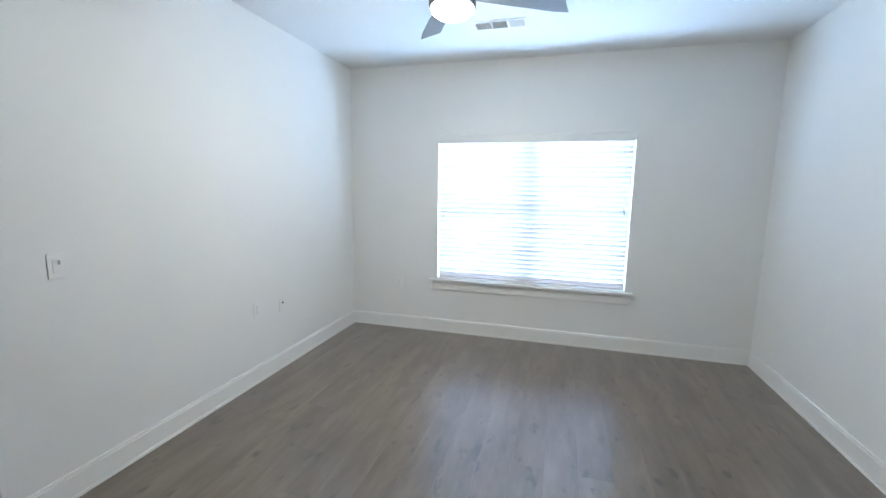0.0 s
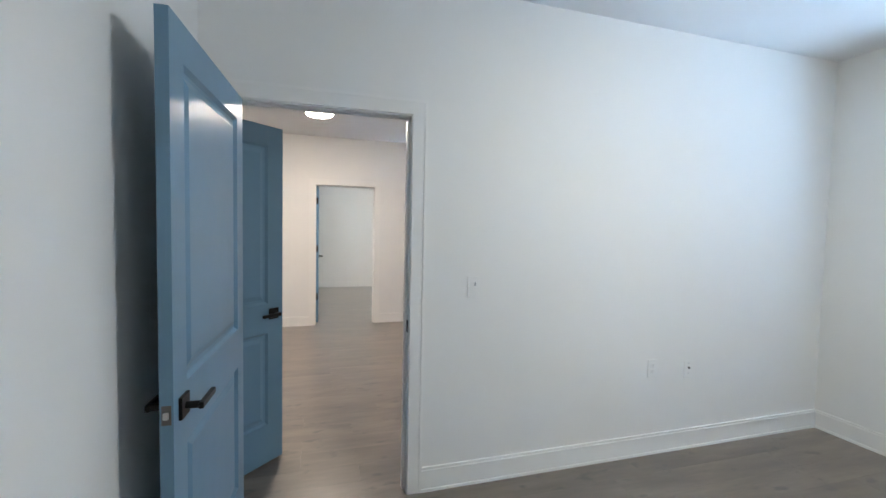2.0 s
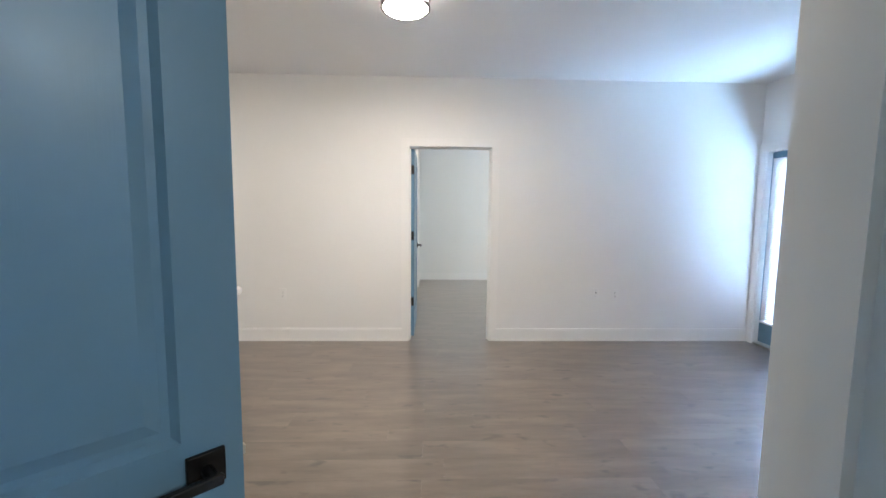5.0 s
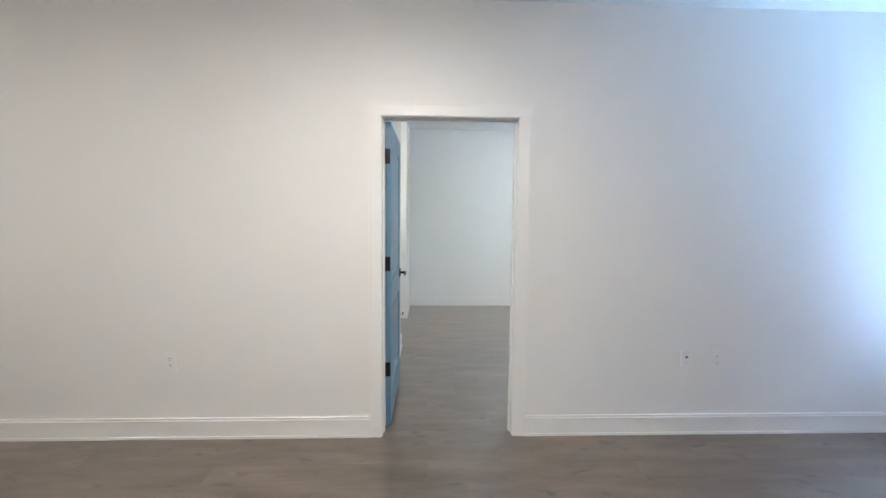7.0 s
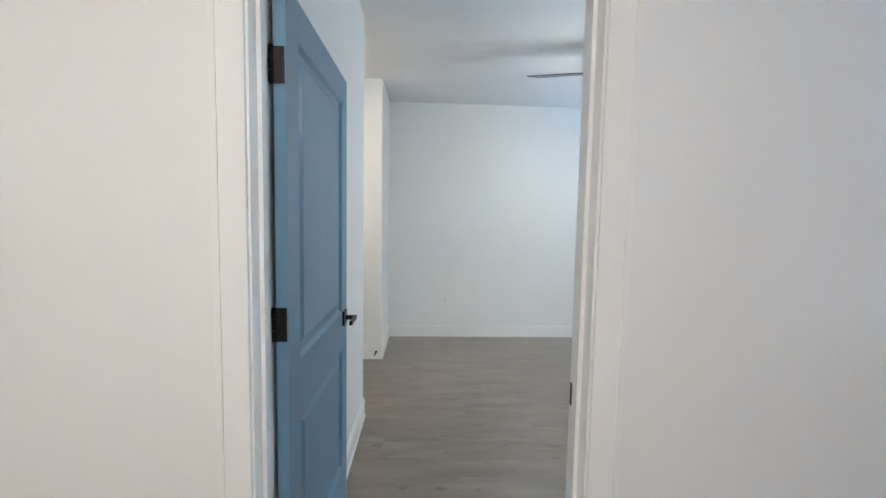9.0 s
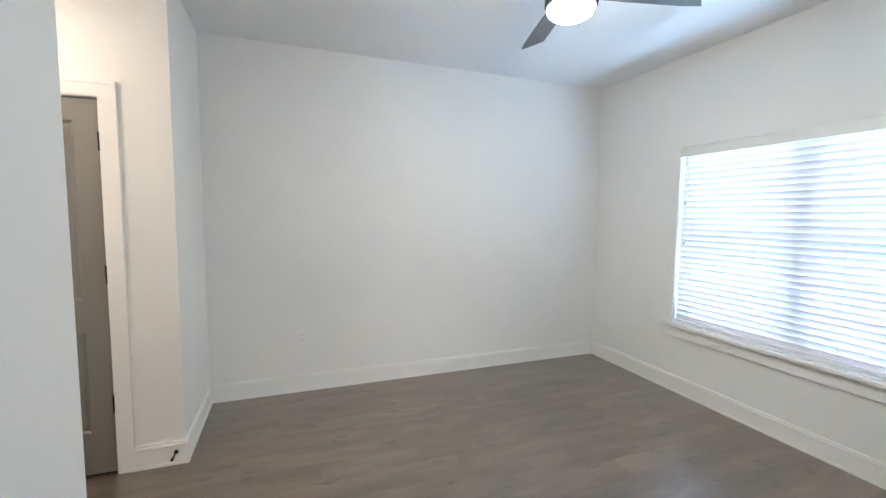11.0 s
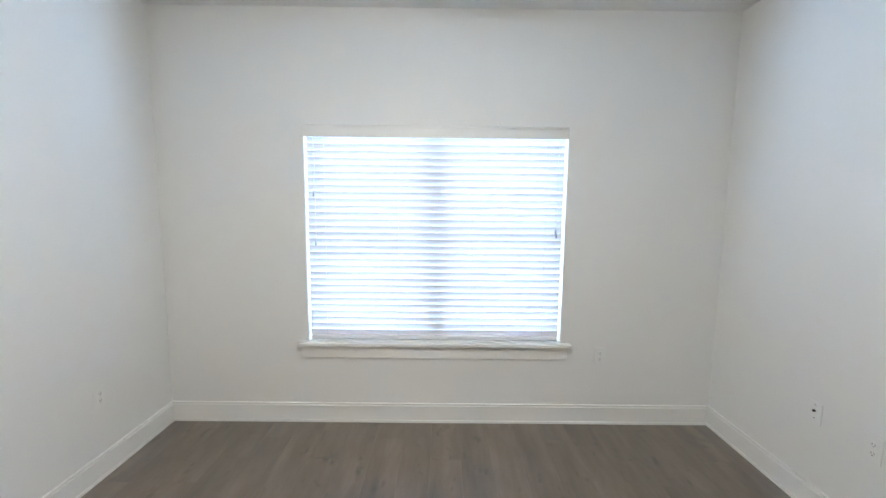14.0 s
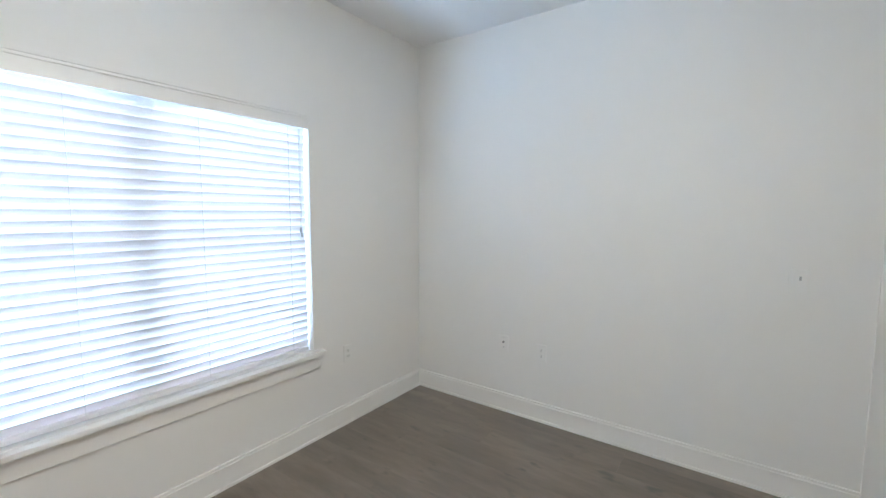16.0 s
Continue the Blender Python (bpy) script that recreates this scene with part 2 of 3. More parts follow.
CW = 0.068                # casing width
for run in (
    ("x", OA[1] + CW, AX, 0.0, -1), ("y", AS, -0.02, AX, -1), ("x", -0.47, AX - 0.02, AS, 1),
    ("y", -1.62, -0.02, -0.47, 1), ("y", AS + 0.02, -3.0, -0.47, 1),
    ("x", -4.6, OC[0] - CW, 0.12, 1), ("x", OA[1] + CW, LX, 0.12, 1), ("x", OF[1] + CW, LX, 4.12, -1), ("x", -3.0, OF[0] - CW, 4.12, -1),
    ("y", 0.14, WL[0] - CW, LX, -1),
    ("x", OF[1] + CW, BX, BS, 1), ("y", BS + 0.02, BN, BX, -1), ("x", WX, BX - 0.02, BN, -1), ("y", BS + 0.02, WY0, WX, 1),
    ("y", WY1 - 0.02, BN - 0.02, WX, 1), ("x", OD[1] + CW, WX, WY1, -1), ("x", -1.9, OD[0] - CW, WY1, -1),
    ("x", -1.9, WX, WY0, 1), ("y", WY0 + 0.02, WY1 - 0.02, -1.9, 1),
):
    baseboard(*run)


def casing(bm, lo, hi, top, at, out, axis="x", floor=0.0):
    """A flat casing with a raised back band round an opening, on the wall face 'at'."""
    def bar(s, e, z0, z1, d):
        b0, b1 = sorted((at, at + out * d))
        box(bm, *((s, e, b0, b1) if axis == "x" else (b0, b1, s, e)), z0, z1)
    w, r = CW + 0.012, -0.006
    for s, sg in ((lo - r, -1), (hi + r, 1)):
        bar(*sorted((s, s + sg * (w - 0.016))), floor, top + r, 0.015)
        bar(*sorted((s + sg * (w - 0.016), s + sg * w)), floor, top + r + w, 0.0185)
    bar(lo - r - w + 0.016, hi + r + w - 0.016, top + r, top + r + w - 0.016, 0.015)
    bar(lo - r - w + 0.016, hi + r + w - 0.016, top + r + w - 0.016, top + r + w, 0.0185)


def doorway(name, lo, hi, b0, b1, top=DOOR_H, stop=None, faces=(True, True)):
    """Jamb lining, stop strip and casings of a doorway through a wall along x."""
    root = tagged(thing(name, Matrix(), "white painted door frame and casing", "door frame", kind="structure"))
    j = 0.012
    part("jamb", boxes((lo, lo + j, b0 - 0.003, b1 + 0.003, 0, top), (hi - j, hi, b0 - 0.003, b1 + 0.003, 0, top), (lo + j, hi - j, b0 - 0.003, b1 + 0.003, top - j, top)), TRIM, root)
    s0, s1 = stop or ((b0 + b1) / 2 - 0.017, (b0 + b1) / 2 + 0.017)
    part("door_stop_strip", boxes((lo + j, lo + j + 0.011, s0, s1, 0, top - j), (hi - j - 0.011, hi - j, s0, s1, 0, top - j), (lo + j + 0.011, hi - j - 0.011, s0, s1, top - j - 0.011, top - j)), TRIM, root)
    for on, at, out in ((faces[0], b0, -1), (faces[1], b1, 1)):
        if on:
            bm = bmesh.new()
            casing(bm, lo, hi, top, at, out)
            part("casing", bm, TRIM, root)
    return root


frame_a = doorway("door_frame_1", *OA, 0.0, 0.12, stop=(0.045, 0.08))
frame_f = doorway("door_frame_2", *OF, 4.12, BS, stop=(4.165, 4.20))
frame_c = doorway("door_frame_3", *OC, 0.0, 0.12, faces=(False, True), stop=(0.03, 0.065))
frame_d = doorway("door_frame_4", *OD, WY1, WY1 + 0.12, faces=(True, False), stop=(WY1 + 0.05, WY1 + 0.08))
part("strike_plate", soft(boxes((OA[1] - 0.0145, OA[1] - 0.0115, 0.004, 0.036, 0.895, 0.960)), 0.001, 1), BLACK, frame_a, "black metal strike plate")
part("strike_plate", soft(boxes((OF[1] - 0.0145, OF[1] - 0.0115, 4.21, 4.24, 0.895, 0.960)), 0.001, 1), BLACK, frame_f, "black metal strike plate")


# doors ------------------------------------------------
def leaf_mesh(w, h, t, x0=0.105, gaps=((0.235, 0.80), (0.975, 1.915))):
    """A moulded two-panel door leaf, hinge edge at x=0, faces at y=-t/2 and t/2."""
    bm = bmesh.new()
    xs = [0, x0, w - x0, w]
    zs = [0, gaps[0][0], gaps[0][1], gaps[1][0], gaps[1][1], h]
    for sg in (-1, 1):
        y = sg * t / 2
        for i in range(3):
            for k in range(5):
                a, b, c, d = xs[i], xs[i + 1], zs[k], zs[k + 1]
                if i == 1 and k in (1, 3):
                    rings = []
                    for inset, depth in ((0, 0), (0.007, 0.007), (0.013, 0.013), (0.027, 0.013), (0.052, 0.004)):
                        yy = y - sg * depth
                        rings.append([bm.verts.new(p) for p in ((a + inset, yy, c + inset), (b - inset, yy, c + inset), (b - inset, yy, d - inset), (a + inset, yy, d - inset))])
                    for p, q in zip(rings, rings[1:]):
                        for n in range(4):
                            bm.faces.new((p[n], p[(n + 1) % 4], q[(n + 1) % 4], q[n]))
                    bm.faces.new(rings[-1])
                else:
                    bm.faces.new([bm.verts.new(p) for p in ((a, y, c), (b, y, c), (b, y, d), (a, y, d))])
    t2 = t / 2
    for q in (((0, -t2, 0), (0, t2, 0), (0, t2, h), (0, -t2, h)), ((w, -t2, 0), (w, t2, 0), (w, t2, h), (w, -t2, h)),
              ((0, -t2, 0), (w, -t2, 0), (w, t2, 0), (0, t2, 0)), ((0, -t2, h), (w, -t2, h), (w, t2, h), (0, t2, h))):
        bm.faces.new([bm.verts.new(p) for p in q])
    bmesh.ops.remove_doubles(bm, verts=bm.verts, dist=0.0005)
    return bm


def door(name, m, w, label, lever_z=0.925, hinge_side=-1, t=0.035, levers=(-1, 1), coat=None):
    """A door on its hinge line at the pose m; the leaf runs along local +x. hinge_side: the face on which the knuckles stand."""
    root = thing(name, m, label, "door", kind="structure")
    leaf = part("leaf", leaf_mesh(w, 2.03, t), coat or BLUE, root)
    leaf.matrix_basis = pose(0.003, 0, 0.012)
    for sg in levers:
        x = w - 0.065
        f = sg * t / 2
        def by(a, b):
            return sorted((f + sg * a, f + sg * b))
        h = part("handle", soft(boxes((x - 0.033, x + 0.033, *by(0, 0.010), lever_z - 0.033, lever_z + 0.033)), 0.002), BLACK, root, "square black lever handle")
        bm = bmesh.new()
        rod(bm, (x, f + sg * 0.008, lever_z), (x, f + sg * 0.055, lever_z), 0.011, 16)
        part("spindle", bm, BLACK, h)
        part("lever", soft(boxes((x - 0.112, x + 0.014, *by(0.046, 0.060), lever_z - 0.010, lever_z + 0.010)), 0.003), BLACK, h)
    if levers:
        part("latch_plate", soft(boxes((w + 0.0025, w + 0.0045, -0.0125, 0.0125, lever_z - 0.028, lever_z + 0.028)), 0.0008, 1), BRONZE, root, "dark nickel latch plate")
        part("latch_bolt", soft(boxes((w + 0.004, w + 0.013, -0.007, 0.007, lever_z - 0.010, lever_z + 0.010)), 0.002, 1), STEEL, root)
    for z in (0.24 + 0.16, 1.12, 1.825):
        hb = bmesh.new()
        y = hinge_side * (t / 2 + 0.004)
        for k in range(3):
            rod(hb, (-0.002, y, z - 0.048 + k * 0.033), (-0.002, y, z - 0.0165 + k * 0.033), 0.0075, 12)
        box(hb, -0.001, 0.0025, -t / 2 + 0.004, t / 2 - 0.001, z - 0.048, z + 0.048)
        part("hinge", hb, BLACK, root, "black butt hinge")
    return root


# first bedroom: swung into the room against its west wall
door("door_1", pose(OA[0] + 0.0295, -0.022, 0, 0, 0, -92.8), 0.845, "slate blue two-panel door standing wide open beside the wall", hinge_side=-1)
# closet beside it: folded back towards the bedroom doorway
door("door_2", pose(-0.600, 0.150, 0, 0, 0, 44.5), 0.605, "narrow slate blue two-panel closet door standing open", hinge_side=1)
# second bedroom: swung in against its west wall
door("door_3", pose(OF[0] + 0.038, BS + 0.004, 0, 0, 0, 89.6), 0.83, "slate blue two-panel door open into the bedroom", lever_z=0.955, hinge_side=1)
# passage door, shut
door("door_4", pose(OD[1] - 0.014, WY1 + 0.022, 0, 0, 0, 180), OD[1] - OD[0] - 0.03, "closed grey two-panel door in the side passage", hinge_side=1, coat=GREY)


# windows and blinds -------------------------------------
def window(name, x, span, label):
    y0, y1, z0, z1 = span
    root = thing(name, Matrix(), label, "window", kind="structure")
    xo = x + 0.115
    m = (y0 + y1) / 2
    fr = 0.045
    part("window_frame", boxes((xo, xo + 0.04, y0, y0 + fr, z0, z1), (xo, xo + 0.04, y1 - fr, y1, z0, z1), (xo, xo + 0.04, y0 + fr, y1 - fr, z1 - fr, z1), (xo, xo + 0.04, y0 + fr, y1 - fr, z0, z0 + fr)), TRIM, root)
    part("mullion", boxes((xo - 0.012, xo + 0.04, m - 0.06, m + 0.06, z0 + fr, z1 - fr)), TRIM, root)
    zm = 1.29
    for a, b in ((y0 + fr, m - 0.06), (m + 0.06, y1 - fr)):
        part("meeting_rail", boxes((xo - 0.006, xo + 0.036, a, b, zm - 0.022, zm + 0.022)), TRIM, root)
        for c, d in ((z0 + fr, zm - 0.022), (zm + 0.022, z1 - fr)):
            pane = part("pane", boxes((xo + 0.014, xo + 0.018, a, b, c, d)), GLASS, root)
            pane.visible_shadow = False
    part("window_sill", soft(boxes((x - 0.045, x - 0.0005, y0 - 0.065, y1 + 0.065, z0 - 0.028, z0 - 0.004), (x - 0.0005, xo, y0, y1, z0 - 0.028, z0 + 0.001)), 0.004), TRIM, root, "white painted sill board")
    part("apron", soft(boxes((x - 0.015, x, y0 - 0.045, y1 + 0.045, z0 - 0.118, z0 - 0.03)), 0.003), TRIM, root)
    return root


def blind(x, y0, y1, z0, z1, label, wide=0.051, pitch=0.0455, tilt=69, wand=True, valance=True):
    root = thing("blind", pose(x, 0, 0), label, "window blind", group="window blinds")
    if valance:
        bm = boxes((-0.012, 0.002, y0 - 0.004, y1 + 0.004, z1 - 0.078, z1 - 0.004), (-0.019, -0.012, y0 - 0.004, y1 + 0.004, z1 - 0.016, z1 - 0.004), (-0.016, -0.012, y0 - 0.004, y1 + 0.004, z1 - 0.078, z1 - 0.068))
        part("valance", bm, TRIM, root, "white moulded valance")
        part("head_rail", boxes((0.012, 0.055, y0 + 0.01, y1 - 0.01, z1 - 0.05, z1 - 0.006)), PLATE, root)
        top = z1 - 0.074
    else:
        top = z1
    # one slightly crowned slat, shared by all
    sm = bmesh.new()
    n, t = 4, 0.0026
    length = y1 - y0 - 0.004
    rows = []
    for k in range(n + 1):
        u = k / n - 0.5
        crown = 0.0035 * (1 - 4 * u * u)
        rows.append([sm.verts.new((u * wide, s * length / 2, crown + e)) for s in (-1, 1) for e in (0, t)])
    for a, b in zip(rows, rows[1:]):
        sm.faces.new((a[1], b[1], b[3], a[3]))
        sm.faces.new((a[0], a[2], b[2], b[0]))
        sm.faces.new((a[0], b[0], b[1], a[1]))
        sm.faces.new((a[2], a[3], b[3], b[2]))
    sm.faces.new((rows[0][0], rows[0][1], rows[0][3], rows[0][2]))
    sm.faces.new((rows[-1][0], rows[-1][2], rows[-1][3], rows[-1][1]))
    slat = mesh_of("slat", sm, SLAT)
    count = round((top - z0 - 0.068) / pitch)
    pitch = (top - z0 - 0.068) / count
    rng = random.Random(int(y0 * 100) + 7)
    for i in range(count + 1):
        s = new("slat", slat)
        s.parent = root
        s.matrix_basis = pose(0.026, (y0 + y1) / 2 + rng.uniform(-0.002, 0.002), top - 0.02 - i * pitch, rng.uniform(-0.07, 0.07), tilt + rng.uniform(-0.4, 0.4), rng.uniform(-0.08, 0.08))
    zl = z0 + 0.008
    part("bottom_rail", soft(boxes((0.008, 0.058, y0 + 0.012, y1 - 0.012, zl, zl + 0.022)), 0.003), SLAT, root)
    span = y1 - y0
    for f in (0.07, 0.355, 0.645, 0.93) if valance else (0.15, 0.85):
        y = y0 + f * span
        lb = bmesh.new()
        for dx in (0.010, 0.056):
            rod(lb, (dx, y, zl), (dx, y, top + 0.01), 0.0011, 5)
        part("ladder_cord", lb, CORD, root)
    if wand:
        for y, zend, zz in ((y1 - 0.05, 1.595, 1.27), (y0 + 0.055, 1.36, 1.335)):
            for ze, dy in ((zend, 0.0), (zz, -0.008)):
                cb = bmesh.new()
                rod(cb, (0.002, y + dy, ze), (0.002, y + dy, top), 0.0012, 6)
                part("pull_cord", cb, CORD, root)
                tb = bmesh.new()
                lathe(tb, ((0.0025, 0.030), (0.005, 0.024), (0.007, 0.0), (0.006, -0.004)), 14)
                bmesh.ops.translate(tb, verts=tb.verts, vec=(0.0, y + dy, ze - 0.03))
                part("tassel", tb, TASSEL, root, "small grey plastic cord tassel")
    return root


window("window_1", AX, WA, "wide white twin window behind closed blinds")
window("window_2", BX, WB, "wide white twin window behind closed blinds")
blind(AX + 0.012, WA[0] + 0.006, WA[1] - 0.006, WA[2], WA[3], "white faux wood blind, lowered, backlit by day")
blind(BX + 0.012, WB[0] + 0.006, WB[1] - 0.006, WB[2], WB[3], "white faux wood blind, lowered, slightly uneven slats")

# glazed door to the outside
patio = thing("patio_door", Matrix(), "slate blue glazed outside door with a blind", "door", kind="structure")
py0, py1 = WL[0] + 0.02, WL[1] - 0.02
px = LX + 0.05
part("leaf", boxes((px, px + 0.044, py0, py0 + 0.11, 0.03, 2.03), (px, px + 0.044, py1 - 0.11, py1, 0.03, 2.03), (px, px + 0.044, py0 + 0.11, py1 - 0.11, 1.90, 2.03), (px, px + 0.044, py0 + 0.11, py1 - 0.11, 0.03, 0.26)), BLUE, patio)
gp = part("pane", boxes((px + 0.02, px + 0.024, py0 + 0.11, py1 - 0.11, 0.26, 1.90)), GLASS, patio)
gp.visible_shadow = False
part("threshold", soft(boxes((LX - 0.01, LX + 0.15, py0, py1, 0.0, 0.022)), 0.003), STEEL, patio)
part("jamb", boxes((LX - 0.003, LX + 0.16, WL[0], WL[0] + 0.018, 0, 2.05), (LX - 0.003, LX + 0.16, WL[1] - 0.018, WL[1], 0, 2.05), (LX - 0.003, LX + 0.16, WL[0] + 0.018, WL[1] - 0.018, 2.032, 2.05)), TRIM, patio)
cb = bmesh.new()
casing(cb, WL[0], WL[1], 2.05, LX, -1, "y")
part("casing", cb, TRIM, patio)
blind(px - 0.048, py0 + 0.03, py1 - 0.03, 0.24, 1.97, "narrow white blind over the glazed door", wide=0.025, pitch=0.0225, wand=False, valance=False, tilt=69)


# ---- fixtures ----
def ceiling_fan(name, x, y, turn, label):
    root = thing("ceiling_fan", pose(x, y, 0, 0, 0, turn), label, "ceiling fan", group="bedroom ceiling fans")
    zb = 2.535
    part("canopy", lathe(bmesh.new(), ((0.065, H - 0.001), (0.065, H - 0.03), (0.045, H - 0.055), (0.018, H - 0.06))), BLACK, root, smooth=False)
    part("downrod", rod(bmesh.new(), (0, 0, 2.57), (0, 0, H - 0.05), 0.014, 16), BLACK, root)
    part("motor_housing", lathe(bmesh.new(), ((0.05, 2.62), (0.10, 2.605), (0.122, 2.58), (0.125, 2.55), (0.125, 2.475), (0.112, 2.467))), BLACK, root, "dark bronze drum-shaped motor housing")
    part("light_bowl", lathe(bmesh.new(), ((0.110, 2.4665), (0.112, 2.457), (0.104, 2.438), (0.082, 2.422), (0.045, 2.414), (0.008, 2.412))), FANLIGHT, root, "glowing white glass bowl", smooth=True)
    for i in range(4):
        bm = bmesh.new()
        # a blade with a slanted tip, a little wider outwards
        outline = ((0.10, -0.048), (0.30, -0.056), (0.61, -0.064), (0.70, 0.056), (0.61, 0.064), (0.30, 0.058), (0.10, 0.048))
        lo = [bm.verts.new((px_, py_, -0.0035)) for px_, py_ in outline]
        hi = [bm.verts.new((px_, py_, 0.0035)) for px_, py_ in outline]
        bm.faces.new(lo)
        bm.faces.new(hi)
        for k in range(len(outline)):
            n = (k + 1) % len(outline)
            bm.faces.new((lo[k], lo[n], hi[n], hi[k]))
        b = part("blade", bm, BLADE, root, "dark grey fan blade")
        b.matrix_basis = pose(0, 0, zb + 0.01, 0, 0, 90 * i) @ pose(0, 0, 0, -11, 0, 0)
    return root


ceiling_fan("ceiling_fan", 1.86, -1.592, 28, "dark four-bladed ceiling fan with lit bowl")
ceiling_fan("ceiling_fan", 1.887, 6.235, -16, "dark four-bladed ceiling fan with lit bowl")


def ceiling_vent(x, y, turn, label):
    root = thing("ceiling_vent", pose(x, y, H, 0, 0, turn), label, "ceiling vent", group="ceiling vents")
    w, d = 0.20, 0.085
    part("frame", boxes((-w, w, -d, -d + 0.02, -0.008, 0), (-w, w, d - 0.02, d, -0.008, 0), (-w, -w + 0.02, -d + 0.02, d - 0.02, -0.008, 0), (w - 0.02, w, -d + 0.02, d - 0.02, -0.008, 0),
                        (-0.067, -0.055, -d + 0.02, d - 0.02, -0.007, 0), (0.055, 0.067, -d + 0.02, d - 0.02, -0.007, 0)), PLATE, root)
    part("backing", boxes((-w + 0.02, w - 0.02, -d + 0.02, d - 0.02, -0.0015, -0.0005)), GRILLE, root)
    sl = mesh_of("louvre", boxes((-0.055, 0.055, -0.006, 0.006, -0.0006, 0.0006)), PLATE)
    for cx, tl in ((-0.122, 45), (0, -45), (0.122, -45)):
        for k in range(8):
            s = new("louvre", sl)
            s.parent = root
            s.matrix_basis = pose(cx, -0.055 + k * 0.0157, -0.0052, tl, 0, 0)
    return root


ceiling_vent(2.88, -1.69, 90, "white louvred supply vent in the ceiling")
ceiling_vent(3.06, 6.09, 90, "white louvred supply vent in the ceiling")


def flush_light(x, y, label, glass_mat=None, drop=0.0, size=1.0):
    root = thing("flush_light", pose(x, y, H - drop) @ Matrix.Diagonal((size, size, 1, 1)), label, "ceiling light", group="flush ceiling lights")
    if drop:
        part("canopy", lathe(bmesh.new(), ((0.06, drop - 0.0005), (0.06, drop - 0.014), (0.05, drop - 0.018))), STEEL, root)
        part("stem", rod(bmesh.new(), (0, 0, -0.001), (0, 0, drop - 0.017), 0.012, 16), STEEL, root)
    part("pan", lathe(bmesh.new(), ((0.150, -0.0005), (0.150, -0.018), (0.130, -0.020))), STEEL, root)
    part("diffuser", lathe(bmesh.new(), ((0.140, -0.0202), (0.146, -0.030), (0.146, -0.0835))), FLUSHSIDE, root, "glowing white drum diffuser")
    part("lens", lathe(bmesh.new(), ((0.146, -0.084), (0.135, -0.094), (0.09, -0.104), (0.01, -0.107))), glass_mat or FLUSHLIGHT, root, "glowing white glass lens", smooth=True)
    for z in (-0.034, -0.078):
        bm = bmesh.new()
        seg = 56
        rings = [[bm.verts.new((r * math.cos(2 * math.pi * i / seg), r * math.sin(2 * math.pi * i / seg), zz)) for i in range(seg)] for r, zz in ((0.149, z - 0.008), (0.163, z - 0.008), (0.163, z + 0.008), (0.149, z + 0.008))]
        for k in range(4):
            a, b = rings[k], rings[(k + 1) % 4]
            for i in range(seg):
                bm.faces.new((a[i], a[(i + 1) % seg], b[(i + 1) % seg], b[i]))
        part("ring", bm, BRONZE, root, "dark nickel ring")
    return root


flush_light(0.055, 2.44, "round ceiling light with two nickel rings", drop=0.03, size=0.93)
# added out of view, to lift the warm light in the living room
flush_light(-2.6, 2.2, "unseen round flush fill light added over the kitchen", KITCHENFILL)
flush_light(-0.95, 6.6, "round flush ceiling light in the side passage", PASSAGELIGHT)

smoke = thing("smoke_detector", pose(0.694, 2.16, H), "white round smoke detector on the ceiling", "smoke detector")
part("base", lathe(bmesh.new(), ((0.068, -0.0005), (0.068, -0.012), (0.062, -0.014))), PLATE, smooth=False, parent=smoke)
part("cover", lathe(bmesh.new(), ((0.060, -0.014), (0.058, -0.032), (0.048, -0.042), (0.02, -0.045))), PLATE, smoke, smooth=False)


# ---- wall plates ----
def plate(name, m, kind, label):
    """A wall plate on the local x-z plane, facing local -y."""
    cat = {"switch": "light switch", "outlet": "power outlet", "jack": "cable jack"}[kind]
    root = thing(name, m, label, cat, group=cat + "s")
    hw, hh = 0.036, 0.058
    part("cover", soft(boxes((-hw, hw, -0.006, -0.0004, -hh, hh)), 0.002), PLATE, root)
    if kind == "switch":
        part("rocker", soft(boxes((-0.0165, 0.0165, -0.0085, -0.006, -0.033, 0.033)), 0.001, 1), PLATE, root)
        part("slider", soft(boxes((0.004, 0.013, -0.0115, -0.0085, 0.006, 0.026)), 0.001, 1), TASSEL, root)
    elif kind == "outlet":
        for z in (-0.020, 0.020):
            r = part("receptacle", soft(boxes((-0.0165, 0.0165, -0.0075, -0.006, z - 0.014, z + 0.014)), 0.001, 1), PLATE, root)
            for x in (-0.0065, 0.0065):
                part("slot", boxes((x - 0.0011, x + 0.0011, -0.0078, -0.0074, z - 0.002, z + 0.007)), DARK, r)
            part("ground_hole", boxes((-0.002, 0.002, -0.0078, -0.0074, z - 0.010, z - 0.006)), DARK, r)
    else:
        bm = bmesh.new()
        rod(bm, (0, -0.016, 0.012), (0, -0.0055, 0.012), 0.006, 14)
        part("connector", bm, BLACK, root, "dark threaded cable connector")
        for z in (-0.026, 0.042):
            part("screw", rod(bmesh.new(), (0, -0.007, z), (0, -0.0055, z), 0.003, 10), GRILLE, root)
    return root


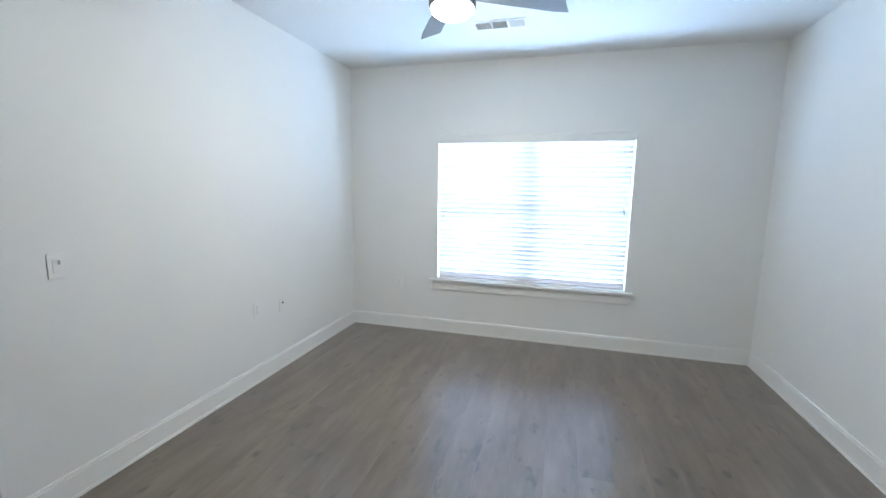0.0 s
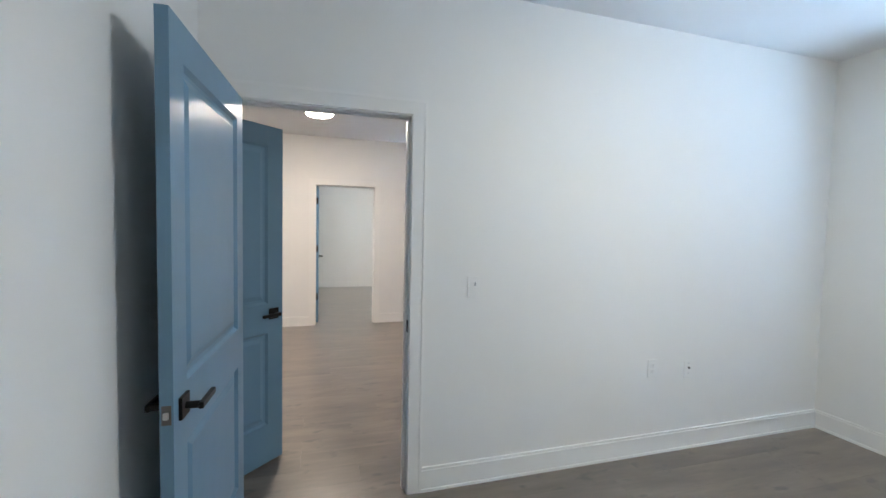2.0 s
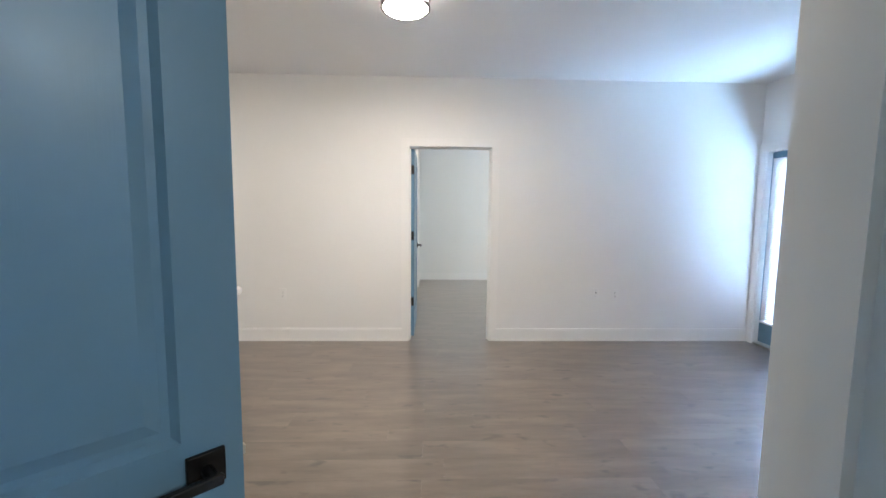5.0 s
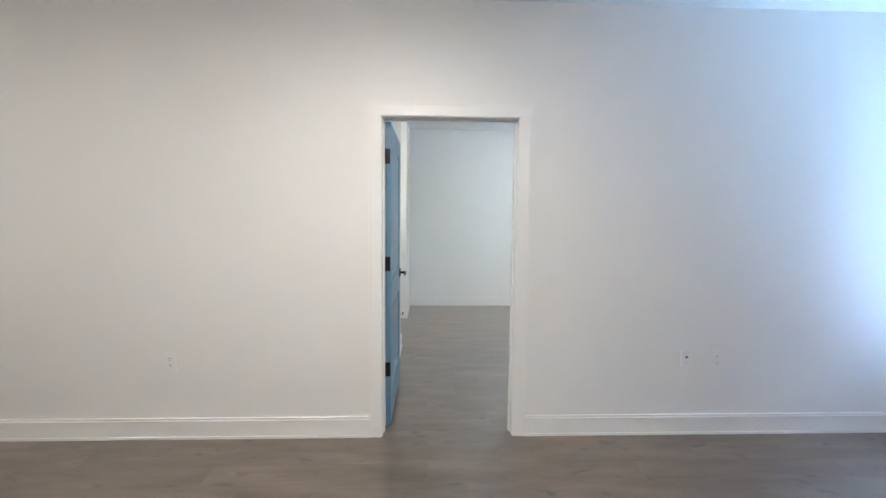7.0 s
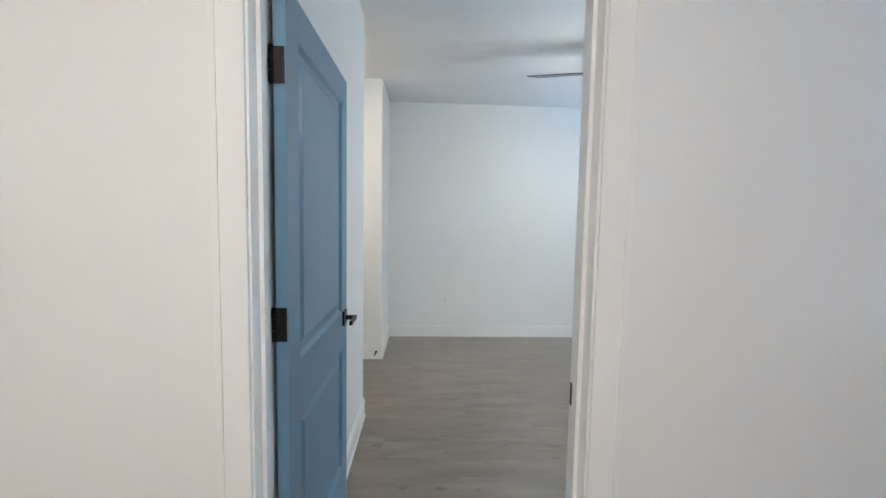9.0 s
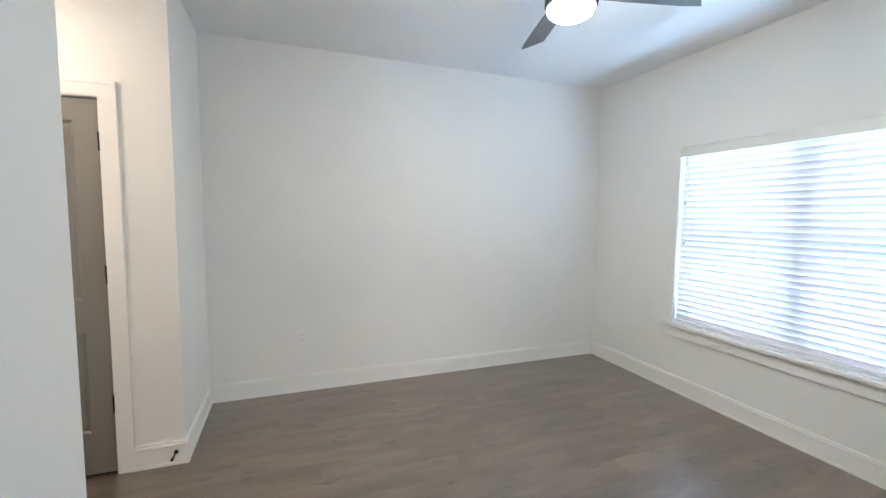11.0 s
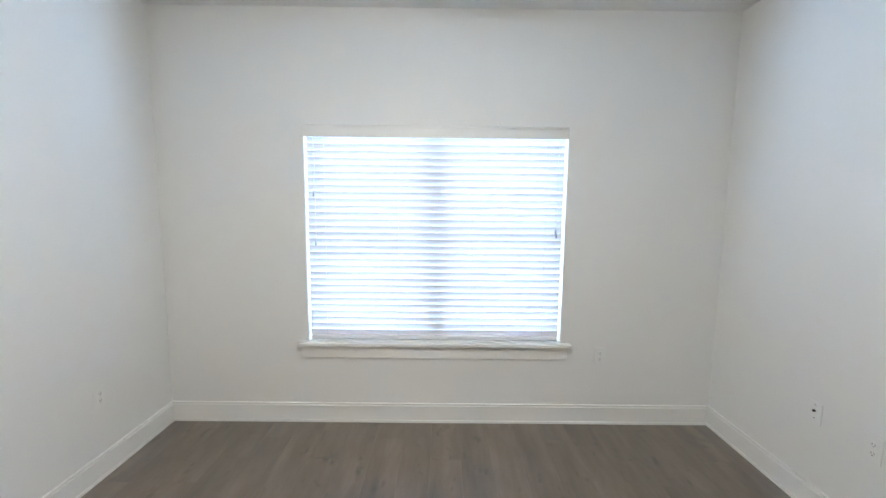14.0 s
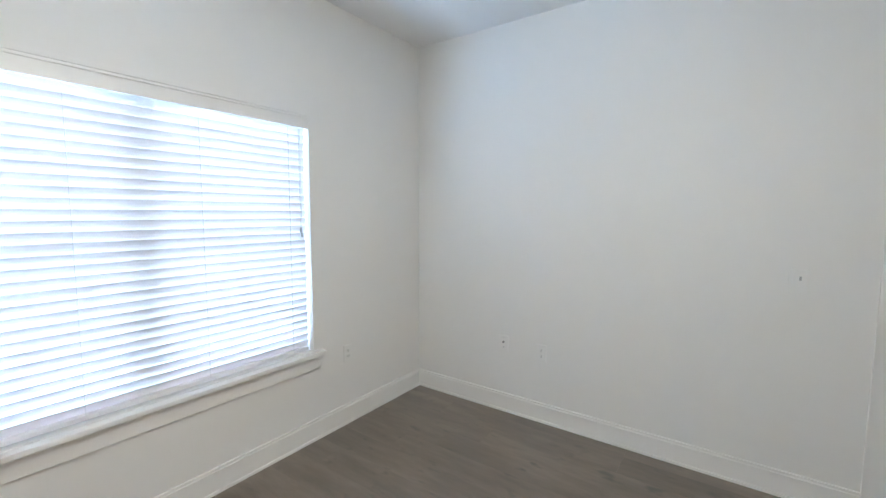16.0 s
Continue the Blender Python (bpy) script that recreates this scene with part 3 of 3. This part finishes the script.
plate("light_switch", pose(0.895, 0, 1.138), "switch", "white rocker switch with a dimmer slider")
plate("outlet", pose(2.16, 0, 0.575), "outlet", "white double outlet low on the wall")
plate("cable_jack", pose(2.46, 0, 0.545), "jack", "white plate with a dark cable connector")
plate("outlet", pose(-1.332, 4.12, 0.505), "outlet", "white double outlet low on the wall")
plate("cable_jack", pose(2.005, 4.12, 0.517), "jack", "white plate with a dark cable connector")
plate("outlet", pose(2.215, 4.12, 0.51), "outlet", "white double outlet low on the wall")
plate("light_switch", pose(1.221, BS, 1.12, 0, 0, 180), "switch", "white rocker switch with a dimmer slider")
plate("cable_jack", pose(2.82, BS, 0.505, 0, 0, 180), "jack", "white plate with a dark cable connector")
plate("outlet", pose(2.534, BS, 0.49, 0, 0, 180), "outlet", "white double outlet low on the wall")
plate("outlet", pose(BX, 5.03, 0.49, 0, 0, -90), "outlet", "white double outlet beside the window")
plate("outlet", pose(AX, -0.55, 0.50, 0, 0, -90), "outlet", "white double outlet beside the window")
plate("outlet", pose(0.68, BN, 0.45), "outlet", "white double outlet low on the wall")
plate("outlet", pose(3.02, BN, 0.455), "outlet", "white double outlet low on the wall")

stopper = thing("door_stop", pose(WX - 0.045, WY1 - 0.013, 0.075), "small black rod door stop on the baseboard", "door stop")
part("flange", rod(bmesh.new(), (0, 0, 0), (0, -0.006, 0), 0.012, 16), BLACK, stopper)
part("rod", rod(bmesh.new(), (0, -0.005, 0), (-0.004, -0.068, -0.004), 0.0045, 12), BLACK, stopper)
part("tip", rod(bmesh.new(), (-0.004, -0.066, -0.004), (-0.005, -0.080, -0.0045), 0.008, 14), BLACK, stopper)

# ---- kitchen peninsula ----
def counter_slab():
    bm = bmesh.new()
    x0, x1, y0, y1, r = -3.0, -0.945, 1.45, 2.415, 0.11
    out = [(x0, y0), (x0, y1)]
    for cx, cy, a0 in ((x1 - r, y1 - r, 90), (x1 - r, y0 + r, 0)):
        for k in range(9):
            a = radians(a0 - k * 11.25)
            out.append((cx + r * math.cos(a), cy + r * math.sin(a)))
    lo = [bm.verts.new((x, y, 0.88)) for x, y in out]
    hi = [bm.verts.new((x, y, 0.912)) for x, y in out]
    bm.faces.new(lo)
    bm.faces.new(hi)
    for k in range(len(out)):
        n = (k + 1) % len(out)
        bm.faces.new((lo[k], lo[n], hi[n], hi[k]))
    bmesh.ops.recalc_face_normals(bm, faces=bm.faces)
    rim = [e for e in bm.edges if len(e.link_faces) == 2 and e.calc_face_angle(0) > 1.2 and abs(e.verts[0].co.z - e.verts[1].co.z) < 0.001]
    bmesh.ops.bevel(bm, geom=rim, offset=0.004, segments=2, affect="EDGES")
    return bm


tagged(part("countertop", counter_slab(), QUARTZ), "white quartz peninsula countertop with a rounded corner", "countertop")
for i in range(2):
    cab = thing("base_cabinet", pose(-2.95 + i * 0.83, 1.50, 0), "white base cabinet under the peninsula countertop", "cabinet", group="peninsula cabinets")
    part("body", boxes((0, 0.825, 0.0, 0.55, 0.09, 0.879), (0, 0.825, 0.06, 0.55, 0.0, 0.09)), CABINET, cab)
    for k in range(2):
        d = part("cabinet_door", soft(boxes((0.01 + k * 0.405, 0.41 + k * 0.405, -0.02, -0.0005, 0.11, 0.86)), 0.003), CABINET, cab)
        xk = 0.375 if k == 0 else 0.45
        part("handle", rod(bmesh.new(), (xk, -0.045, 0.66), (xk, -0.045, 0.80), 0.005, 10), BLACK, d)

oven = thing("range", pose(-3.83, 3.46, 0), "black freestanding kitchen range against the wall", "range")
part("body", soft(boxes((0, 0.76, 0.02, 0.65, 0.02, 0.90)), 0.006), APPLIANCE, oven)
part("cooktop", soft(boxes((0, 0.76, 0.0, 0.65, 0.9005, 0.918)), 0.004), APPLIANCE, oven)
part("oven_door", soft(boxes((0.02, 0.74, -0.02, 0.0195, 0.20, 0.80)), 0.006), APPLIANCE, oven)
part("handle", rod(bmesh.new(), (0.06, -0.055, 0.74), (0.70, -0.055, 0.74), 0.011, 12), STEEL, oven)

# ---- floor planks ----
PW, PL, X0, X1 = 0.182, 1.22, -4.7, 3.86
plank_meshes = {}


def plank_bm(length):
    bm = bmesh.new()
    e = 0.0002
    g = 0.0001
    lo = [bm.verts.new(p) for p in ((g, g, -0.010), (length - g, g, -0.010), (length - g, PW - g, -0.010), (g, PW - g, -0.010))]
    md = [bm.verts.new((v.co.x, v.co.y, -e * 0.7)) for v in lo]
    hi = [bm.verts.new(p) for p in ((e, e, 0), (length - e, e, 0), (length - e, PW - e, 0), (e, PW - e, 0))]
    bm.faces.new(hi)
    for a, b in ((lo, md), (md, hi)):
        for k in range(4):
            bm.faces.new((a[k], a[(k + 1) % 4], b[(k + 1) % 4], b[k]))
    return bm


rest_v, rest_f = [], []
rng = random.Random(3)
y = -4.01
row = 0
while y < 7.99:
    x = X0 - rng.choice((0.0, 0.22, 0.44, 0.66, 0.88, 1.1))
    while x < X1:
        s, e = max(x, X0), min(x + PL, X1)
        if e - s > 0.03:
            key = round(e - s, 3)
            if key not in plank_meshes:
                plank_meshes[key] = mesh_of("plank", plank_bm(key), WOOD)
            if e > -0.55:
                p = new("plank", plank_meshes[key])
                p.parent = slab
                p.matrix_basis = pose(s, y, 0)
            else:
                base = len(rest_v)
                me = plank_meshes[key]
                rest_v += [(v.co.x + s, v.co.y + y, v.co.z) for v in me.vertices]
                rest_f += [tuple(base + i for i in f.vertices) for f in me.polygons]
        x += PL
    y += PW
    row += 1
me = bpy.data.meshes.new("planks")
me.from_pydata(rest_v, [], rest_f)
me.materials.append(WOOD)
far = new("planks", me)
far.parent = slab
tagged(far, "grey-brown oak planks under the kitchen", kind="stuff")
